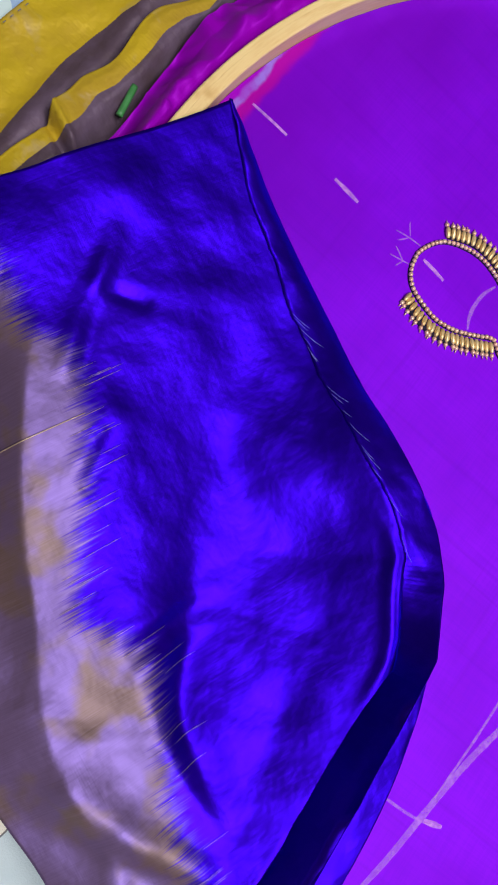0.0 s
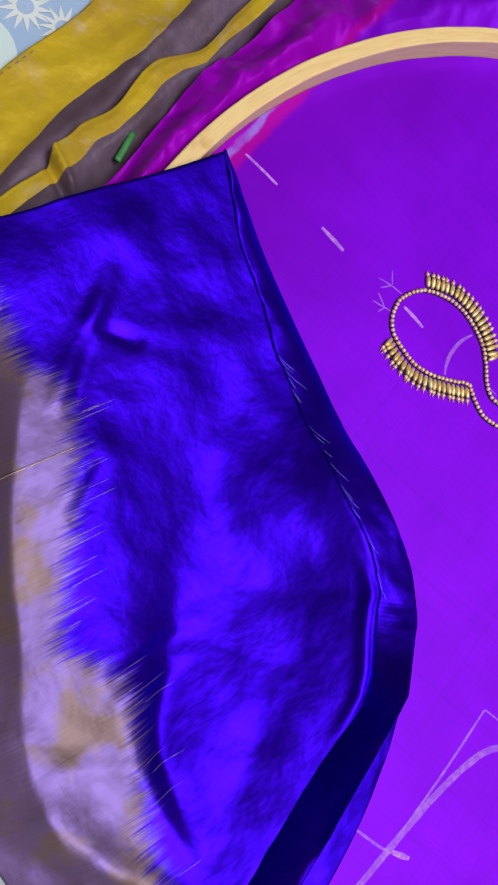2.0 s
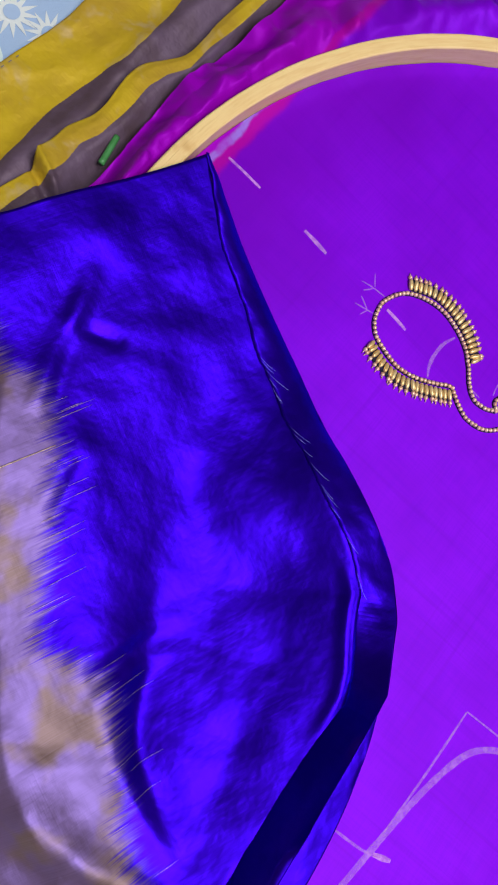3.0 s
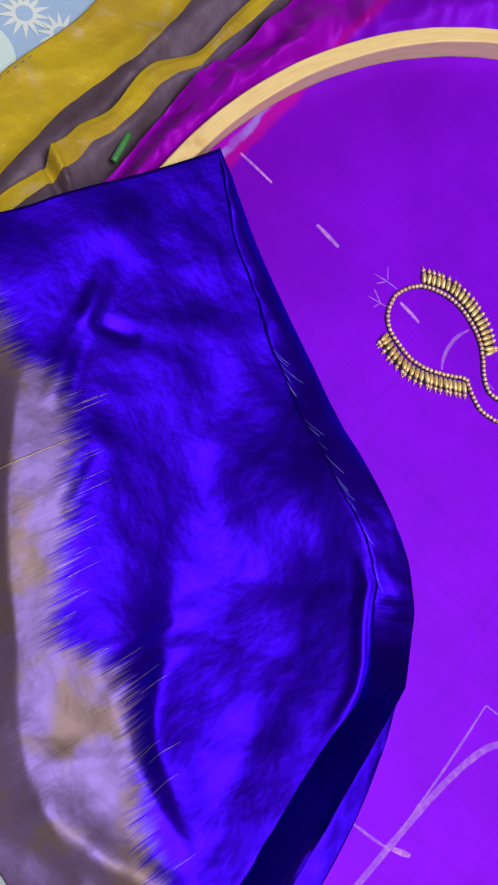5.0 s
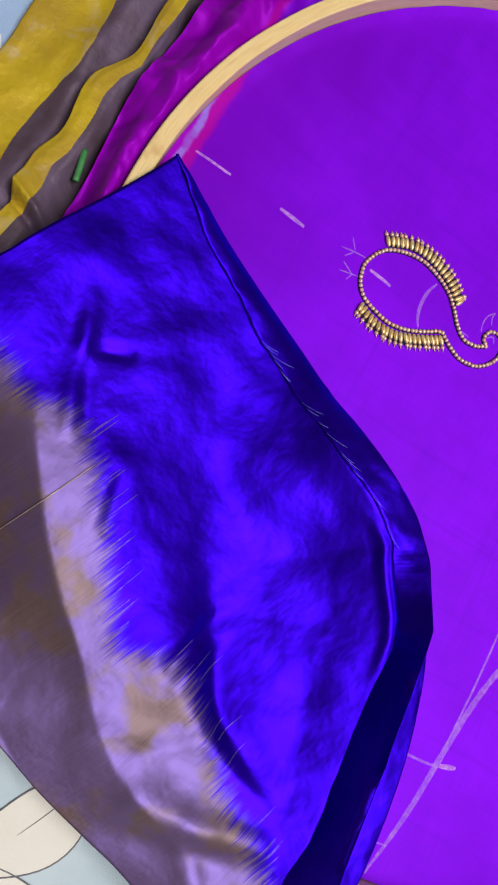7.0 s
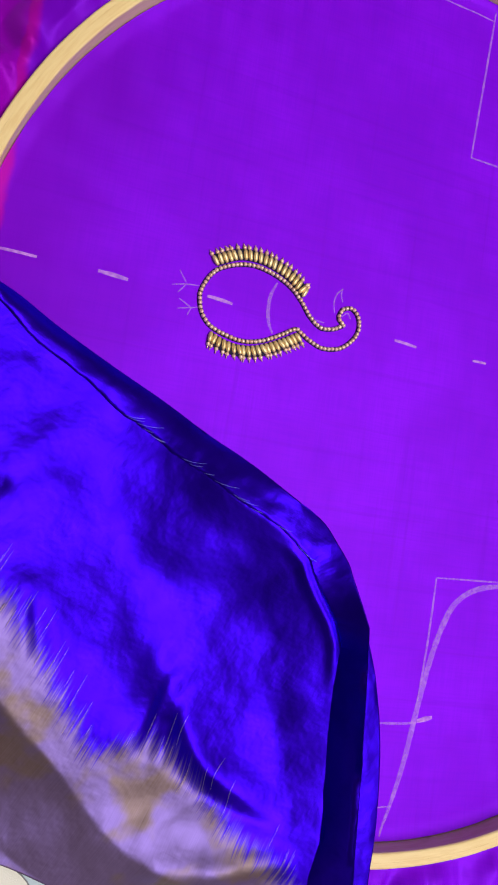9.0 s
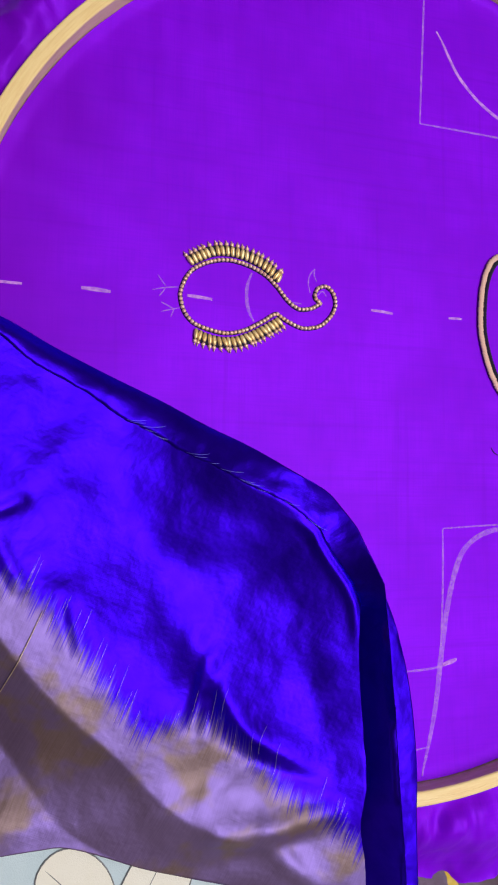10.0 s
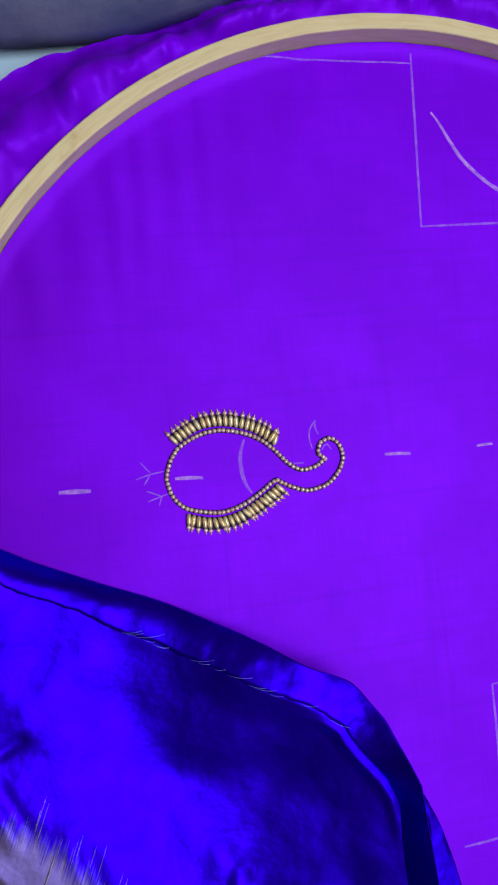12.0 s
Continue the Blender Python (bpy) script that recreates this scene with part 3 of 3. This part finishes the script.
# ---- blue silk cloth over the hoop ----
# the fold that ends the cloth and the raw edge and crease inside it: x, y, height
EDGE = [(-77, -9.8, 9.6), (-65, -12.5, 2.0), (-51, -19.8, 1.2), (-33.5, -28, 1.2), (-17.5, -35, 1.4), (-2.2, -43, 4), (10.5, -49.8, 10), (23, -57.6, 15.5), (35, -63.8, 14.5), (40, -70, 17), (43.5, -75.2, 19), (45.4, -80, 20.5),
        (48, -86.5, 22.5), (50.2, -93, 25), (50.4, -107, 27.5), (51.4, -124, 28), (52.5, -137.4, 28), (53.4, -152, 28), (54.2, -165.4, 28), (55.2, -178, 28), (57, -206, 27)]
HEM = [(-77.8, -11.0, 9.3), (-71.5, -15, 3.6), (-62, -22.6, 3.4), (-55, -27.4, 3.4), (-48.6, -30.6, 3.6), (-41.6, -34, 4.6), (-36.6, -37.3, 4.6), (-30.5, -41.2, 4.8), (-23.6, -44.6, 5.8), (-15.5, -49.3, 5.2), (-8.4, -53, 7), (-2.2, -56, 11.5), (4.7, -59.9, 15), (10, -63, 17),
       (17, -66, 17), (22.3, -69, 17.5), (26.5, -72, 17.5), (31.3, -76, 17.8), (33.3, -80, 17.2), (36.5, -85, 17), (40.2, -89.6, 17), (43.4, -94, 16.6), (46.6, -102, 16), (48, -118, 15.5), (48.8, -139, 15), (48.6, -153, 15), (48.8, -167, 15), (49, -182, 15), (50, -206, 14)]
UPPER = [(-77, -9.8), (-82.3, -22.6), (-89.5, -37.8), (-97, -54), (-104, -69), (-132, -116), (-155, -150)]
LOWER = [(50, -206), (34, -199), (18, -191.5), (5, -186.6), (-8, -182.8), (-23, -178), (-35, -173.2), (-45, -170), (-52, -170), (-66, -171), (-85, -174), (-118, -180)]
# ridges and hollows: ends, half width, height
FOLDS = [
         (-75, -61, -72, -70, 2.6, 1.3), (-72, -70, -65, -90, 2.4, 1.5), (-67, -71, -61, -68, 1.8, -1.5), (-68, -78, -61, -90, 2.2, -1.3), (-48, -97, -46, -110, 2.6, 0.9), (-45, -100, -42, -110, 2.2, -1.1),
         (-12, -131, -2, -114, 2.2, 1.1), (-7, -133, -3, -119, 1.8, -1.4), (-3, -137, 2, -122, 2.0, 1.1), (23, -108, 33, -103, 5.0, 0.5), (23, -122, 29, -112, 5.0, 0.6), (-19, -73, -7, -80, 5.0, 0.6), (-26, -60, -20, -64, 5.0, -0.5),
         (-58, -37, -66, -48, 5.0, 0.5), (-50, -36, -56, -50, 4.0, -0.4), (8, -72, 22, -84, 4.5, -0.8), (-12, -60, 10, -72, 4.0, -0.9), (30, -90, 38, -108, 4.0, -0.7), (33, -128, 38, -160, 4.5, -1.0),
         (-14, -161, 3, -169, 5.0, 2.6), (3, -169, 18, -168.5, 4.4, 3.2), (18, -168.5, 34, -166.3, 3.6, 3.4), (6, -177, 32, -173, 4.4, -2.6), (-12, -171, 6, -180, 3.2, 0.8),
         (20, -177, 30, -185, 3.0, 2.2), (-8, -150, 8, -156, 5.0, -1.4), (-3, -157, 10, -148, 2.4, 0.9)]


def fold_at(x, y):
    s = 0.0
    for x0, y0, x1, y1, w, h in FOLDS:
        dx, dy = x1 - x0, y1 - y0
        k = min(max(((x - x0) * dx + (y - y0) * dy) / (dx * dx + dy * dy), -0.15), 1.15)
        d = math.hypot(x - x0 - k * dx, y - y0 - k * dy) / 1.25
        if d < 3 * w:
            s += 0.62 * h * math.exp(-(d / w) ** 2) * (1 - 0.8 * max(abs(k - 0.5) - 0.3, 0))
    return s


def soft_max(a, b, k=3.0):
    return 0.5 * (a + b + math.sqrt((a - b) ** 2 + k))


CREASE = spline(HEM, 240)


def cloth_z(x, y):
    """Height of the blue cloth in millimetres at x, y in millimetres: it hangs over the rim and climbs to the hem."""
    r = math.hypot(x - CX / MM, y - CY / MM)
    out = smooth(-78, -118, y) * smooth(34, 4, x)
    up = smooth(-125, -75, y)
    over = max(r - 162 - 6 * smooth(-138, -168, y), 0)
    rim = 1.0 + (10.3 + 3.2 * up) * smooth(66 + 54 * smooth(-42, 6, x) + 13 * smooth(-4, 14, x), 153 - 7 * smooth(-24, -2, x) + 40 * up, r) - (0.66 - 0.34 * smooth(-140, -165, y)) * min(over, 20) * out - 0.10 * over * (1 - up)
    d2 = (CREASE[:, 0] - x) ** 2 + (CREASE[:, 1] - y) ** 2
    near = d2.min()
    w = np.exp((near - d2) / 220.0)
    hem = float((CREASE[:, 2] * w).sum() / w.sum())
    u = 1 - math.sqrt(near) / (31.0 + 17.0 * smooth(-84, -122, y))
    climb = 2.4 + (hem - 3.0) * 0.5 * (u + math.sqrt(u * u + 0.035)) - 26 * smooth(158, 180, r) * out + 1.2 * math.exp(-((math.sqrt(near) - 2.3) / 1.4) ** 2) * smooth(-70, -78, y) * smooth(-116, -98, y)
    und = 1.3 * fnoise(x * MM, y * MM, 24, 6, 2) * smooth(0, 300, near) + 0.45 * fnoise(x * MM, y * MM, 48, 12, 2) * smooth(0, 60, near) + 0.3 * fnoise(x * MM, y * MM, 75, 9, 2)
    return soft_max(rim, climb, 5.0) + und + fold_at(x, y)


def resting(x, y):
    """The cloth's height where it also rests on what lies under it."""
    outside = math.hypot(x - CX / MM, y - CY / MM) > 156
    return soft_max(cloth_z(x, y), SHEET / MM + 1.5 if outside else 1.2)


def border_depth(x, y):
    """How far a place of the blue cloth lies inside its woven border, in millimetres."""
    s, d = x * THREADS[1] - y * THREADS[0], x * THREADS[0] + y * THREADS[1]
    edge = np.interp(s, (-80, -47, -33, -25, -14, -3, 10, 21, 31, 35, 43, 49, 58, 65, 72, 82, 96, 110, 140), (-114, -114.4, -114.8, -108.3, -109.8, -114.5, -121, -128.6, -134.5, -135, -127.5, -124.8, -126.5, -129, -132, -135.5, -137.6, -142, -156))
    return float(edge - d)


def coons(u, v, top, low, right, left):
    a = (1 - v) * top(u) + v * low(u)
    b = (1 - u) * right(v) + u * left(v)
    c = (1 - u) * (1 - v) * top(0) + u * (1 - v) * top(1) + (1 - u) * v * low(0) + u * v * low(1)
    return a + b - c


def along(points):
    q = spline(points, 300)
    return lambda k: np.array([np.interp(k * 299, np.arange(300), q[:, 0]), np.interp(k * 299, np.arange(300), q[:, 1])])


def strip(name, lines, material, parent, label, n=200, m=9, fray=0.0, thick=0.0004, curl=0.5, flat=0.0):
    """A band of cloth through two or more lines of x, y, height in millimetres, m rows from each to the next."""
    q = [np.array(line) if len(line) == n else spline(line, n) for line in lines]
    v = []
    for i in range(n):
        a = q[0][i]
        ragged = fray * (fnoise(a[0] * MM, a[1] * MM, 260, 3, 3) + 0.9 * fnoise(a[0] * MM, a[1] * MM, 70, 5, 2))
        for j in range(len(q) - 1):
            for k in ([0.0] if j == 0 else []) + list(np.linspace(0, 1, m)[1:-2]) + [0.97, 1.0]:
                x, y, z = q[j][i] * (1 - k) + q[j + 1][i] * k
                if j == 0:
                    z = q[0][i][2] + (q[1][i][2] - q[0][i][2]) * k ** (1 + flat * smooth(16, 8, q[1][i][2]))
                if j == 0:
                    x, y = x + 0.5 * ragged * (1 - k), y + 0.85 * ragged * (1 - k)
                bend = curl * fnoise(x * MM, y * MM, 85, 2) * math.sin(math.pi * k)
                v.append((x * MM, y * MM, (z + bend) * MM))
    me = mesh_of(name, v, grid_faces(n, (m - 1) * (len(q) - 1) + 1), material)  # rows close up at each line
    me.attributes.new("border", "FLOAT", "POINT").data.foreach_set("value", [-60.0] * len(v))
    ob = part(name, me, parent, label)
    s = ob.modifiers.new("thickness", "SOLIDIFY")
    s.thickness, s.offset = thick, 0
    return ob


UNDER = [(50.6, -95, 23), (55.6, -106.5, 22), (59.2, -120.3, 22), (61.4, -134.4, 22), (62.6, -151.6, 22), (62.3, -165, 22), (62.4, -180, 22), (64, -206, 20)]


def runs(line, a, b):
    """A line sampled run by run: down to the bend, round it, and on to the end."""
    return np.vstack([spline(line[:a + 1], 121)[:-1], spline(line[a:b + 1], 61)[:-1], spline(line[b:], 80)])


SEAM = [((14 * p[0] + q[0]) / 15, (14 * p[1] + q[1]) / 15) for p, q in zip(runs(HEM, 17, 21)[::6], runs(EDGE, 9, 13)[::6])]
SEAM[0], SEAM[-1] = EDGE[0][:2], LOWER[0]


def blue_cloth():
    ob = thing("blue_silk_cloth", "crumpled royal blue silk cloth with brown metallic border over the hoop", "cloth")
    n, m = 230, 210
    top, low, right, left = along(UPPER), along(LOWER), along(SEAM), along([UPPER[-1], ((UPPER[-1][0] + LOWER[-1][0]) / 2, -170), LOWER[-1]])
    v = []
    for i in range(n):
        for j in range(m):
            x, y = coons(j / (m - 1), i / (n - 1), top, low, right, left)
            v.append((x * MM, y * MM, resting(x, y) * MM))
    me = mesh_of("cloth_body", v, grid_faces(n, m), BLUE)
    me.attributes.new("border", "FLOAT", "POINT").data.foreach_set("value", [border_depth(p[0] / MM, p[1] / MM) for p in v])
    body = part("cloth_body", me, ob)
    s = body.modifiers.new("thickness", "SOLIDIFY")
    s.thickness, s.offset = 0.00015, -1
    # the raw edge, the turned hem out to the fold, and the cloth's back face under the fold
    raw = [(x, y, resting(x, y) + 0.3 - 1.0 * smooth(-72, -80, y) * smooth(-118, -100, y)) for x, y, z in runs(HEM, 17, 21)]
    fold = runs(EDGE, 9, 13)
    lip = [(x - 0.2, y - 0.2, z - 0.5) for x, y, z in fold]
    foot = [(x - 0.35 * (z - 1) * smooth(-77, -60, x), y - 0.2 * (z - 1) * smooth(-77, -60, x), min(z - 0.6, 1.0 + 9.5 * smooth(136, 151, math.hypot(x - CX / MM, y - CY / MM)))) for x, y, z in fold]
    strip("turned_hem", [raw, fold, lip, foot], BLUE, ob, "turned hem with a frayed raw edge", 260, 10, 0.55, 0.0002, 0.8, 1.6)
    inner = [(x - 1 - 9 * smooth(-95, -130, y), y, z + 0.5) for x, y, z in UNDER]
    lip = [(x - 0.2, y, z - 0.5) for x, y, z in UNDER]
    below = [(x - 9, y, 1.0 + 9.5 * smooth(136, 151, math.hypot(x - CX / MM, y - CY / MM))) for x, y, z in UNDER]
    strip("lower_layer", [inner, UNDER, lip, below], BLUE, ob, "bright blue under layer of the cloth", 150, 9, 0.0, 0.0002, 0.6)
    rng = random.Random(12)
    hem = spline(raw, 200)
    for i in range(15):
        k = int(rng.triangular(30, 110, 72))
        x, y, z = hem[k]
        ang = math.atan2(hem[k + 1][1] - y, hem[k + 1][0] - x) + rng.uniform(-0.12, 0.2)
        long = rng.uniform(3, 9)
        pts = []
        for q in np.linspace(0, 1, 9):
            xx, yy = x + long * q * math.cos(ang + 0.25 * q), y + long * q * math.sin(ang + 0.25 * q)
            pts.append((xx * MM, yy * MM, (max(resting(xx, yy), np.interp(xx, hem[:, 0], hem[:, 2])) + 0.9 + 0.5 * math.sin(3 * q)) * MM))
        part("loose_thread", tube("loose_thread", pts, 0.05 * MM, THREAD_BLUE, 4, 0.5), ob)
    run = [(-66 + 13 * k, -127 + 28 * k) for k in np.linspace(0, 1, 30)]
    part("gold_thread", tube("gold_thread", [(x * MM, y * MM, (resting(x, y) + 0.55) * MM) for x, y in run], 0.16 * MM, THREAD_BROWN, 5, 0.4), ob, "single gold thread woven in the border")
    for i in range(44):
        k = rng.uniform(-20, 108)
        x, y = THREADS[1] * k, -THREADS[0] * k
        q = border_depth(x, y) + rng.uniform(-7, 4)
        x, y = x + THREADS[0] * q, y + THREADS[1] * q
        long = rng.uniform(3, 11)
        pts = [(x + THREADS[0] * u, y + THREADS[1] * u) for u in np.linspace(0, long, 8)]
        part("border_thread", tube("border_thread", [(x * MM, y * MM, (resting(x, y) + 0.5) * MM) for x, y in pts], 0.05 * MM, THREAD_BROWN, 4, 0.7), ob)
    return ob


blue_cloth()


# ---- gold tissue cloth beside the hoop ----
def band_cloth(name, label, inner, outer, n, m, height, bands, material=TISSUE):
    ob = thing(name, label, "cloth")
    a, b = spline(inner, n), spline(outer, n)
    v, tone = [], []
    for i in range(n):
        for j in range(m):
            k = j / (m - 1)
            x, y = a[i] * (1 - k) + b[i] * k
            v.append((x * MM, y * MM, max(height(k, x, y), SHEET / MM + 0.8) * MM))
            tone.append(bands(k, x, y))
    me = mesh_of("cloth_body", v, grid_faces(n, m), material)
    at = me.attributes.new("band", "FLOAT", "POINT")
    at.data.foreach_set("value", tone)
    body = part("cloth_body", me, ob)
    s = body.modifiers.new("thickness", "SOLIDIFY")
    s.thickness, s.offset = 0.0006, 1
    return ob


def line_at(y, ys, xs):
    return float(np.interp(y, ys, xs))


def tissue_line(y):
    return line_at(y, (-125, -49, -33, -23, -11, -1, 6, 15, 24, 31, 90), (-116, -118, -119.2, -119.6, -118.8, -117, -116, -116, -117, -118, -120)) + 0.5 * fnoise(0, y * MM, 90, 2, 2)


def tuck(x, y):
    """The pressed tuck across the folded edge."""
    u = y + 38.8 + 0.42 * (x + 112)
    return 2.4 * math.exp(-((u + 0.6) / 1.3) ** 2) - 2.6 * math.exp(-((u + 3.6) / 1.5) ** 2) + 1.2 * smooth(-1.2, 0.2, u) * smooth(9, 2, u)


band_cloth("gold_tissue_cloth", "mustard gold and mauve tissue cloth lying flat on the bedsheet", [(-100, -125), (-101, -80), (-101, -40), (-101, 0), (-101, 40), (-97, 90)],
           [(-142, -125), (-140, -80), (-138.6, -30), (-137.4, -14), (-136.4, -4), (-136.6, 10), (-138, 50), (-139, 90)], 150, 60,
           lambda k, x, y: -9.6 + 1.2 * fnoise(x * MM, y * MM, 40, 3) + 1.3 * (0.35 - abs(fnoise(x * MM, y * MM, 45, 8, 2))) + 2.6 * math.exp(-((x + 114 + 1.2 * math.sin(y / 9)) / 4.0) ** 2), lambda k, x, y: smooth(tissue_line(y) + 0.9, tissue_line(y) - 0.9, x))
band_cloth("folded_tissue_edge", "wavy folded mustard gold edge of tissue cloth beside the magenta silk", [(-94, -125), (-95, -80), (-96, -40), (-95.5, 0), (-95, 40), (-90, 90)],
           [(-113, -125), (-113, -80), (-112, -58), (-110, -47), (-109.8, -44), (-112, -39), (-111.6, -34), (-111.4, -27), (-109.2, -19.5), (-109, -14), (-110, -8), (-110.8, -2), (-110.3, 4), (-107, 10), (-104, 17), (-104, 26), (-104.6, 38), (-103, 90)], 220, 34,
           lambda k, x, y: -8.6 + 5.8 * smooth(0.0, 0.5, k) - 0.6 * smooth(0.8, 1.0, k) + 0.7 * fnoise(x * MM, y * MM, 40, 7, 2) + 0.9 * (0.3 - abs(fnoise(x * MM, y * MM, 50, 2, 2))) + tuck(x, y),
           lambda k, x, y: (lambda b: smooth(b + 0.9, b - 0.9, x))(line_at(y, (-60, -46, -37, -29, -22, -8, 0, 7, 14, 25, 39), (-107, -105.4, -104.6, -105.4, -103.6, -103.8, -104.4, -103.2, -100.4, -100.4, -99.4)) + 0.5 * fnoise(0, y * MM, 60, 5)))
band_cloth("mauve_cloth_roll", "dark mauve and navy cloth roll lying beyond the hoop", [(-70, 137), (-20, 139), (10, 146), (30, 153), (60, 168), (100, 180)],
           [(-70, 190), (-20, 190), (20, 190), (50, 195), (80, 200), (110, 205)], 90, 24,
           lambda k, x, y: -10 + 14 * math.sin(math.pi * min(k * 1.3 + 0.02, 1)) ** 0.7 + 1.0 * fnoise(x * MM, y * MM, 40, 7), lambda k, x, y: 0.0, NAVY_CLOTH)
band_cloth("brown_tissue_cloth", "mauve brown tissue cloth with a narrow gold stripe under the silk", [(64, -185), (95, -187), (140, -181)], [(66, -250), (100, -250), (150, -245)], 60, 30,
           lambda k, x, y: -11.0 + 0.7 * fnoise(x * MM, y * MM, 50, 7), lambda k, x, y: smooth(90.0, 91.0, x + 0.3 * (y + 195)) * (1 - smooth(94, 95, x + 0.3 * (y + 195))))


STITCH = tube("stitch", [(-0.5 * MM, 0, 0), (0, 0, 0.12 * MM), (0.5 * MM, 0, 0)], 0.14 * MM, OUTLINE, 5)
for path, z, gaps in (([(-137.6, -42), (-137.4, -34), (-136.2, -20)], -8.2, 9), ([(-110.6, -60), (-109.2, -52), (-108.4, -48)], -3.6, 6), ([(-109.6, -9), (-110, -2), (-108.6, 4)], -3.6, 6)):
    for x, y in spline(path, gaps):
        ob = part("stitch", STITCH, bpy.data.objects["gold_tissue_cloth" if z < -6 else "folded_tissue_edge"], "", pose(x * MM, y * MM, z * MM, 0, 0, 84))


def green_stick():
    ob = thing("green_stick", "small green plastic stick lying on the tissue cloth", "stick")
    p = [(-98.0, -28.5), (-98.9, -24.8), (-100.4, -18.9)]
    part("shaft", tube("shaft", [(x * MM, y * MM, -3.4 * MM) for x, y in spline(p, 12)], 1.0 * MM, GREEN, 10), ob)


green_stick()
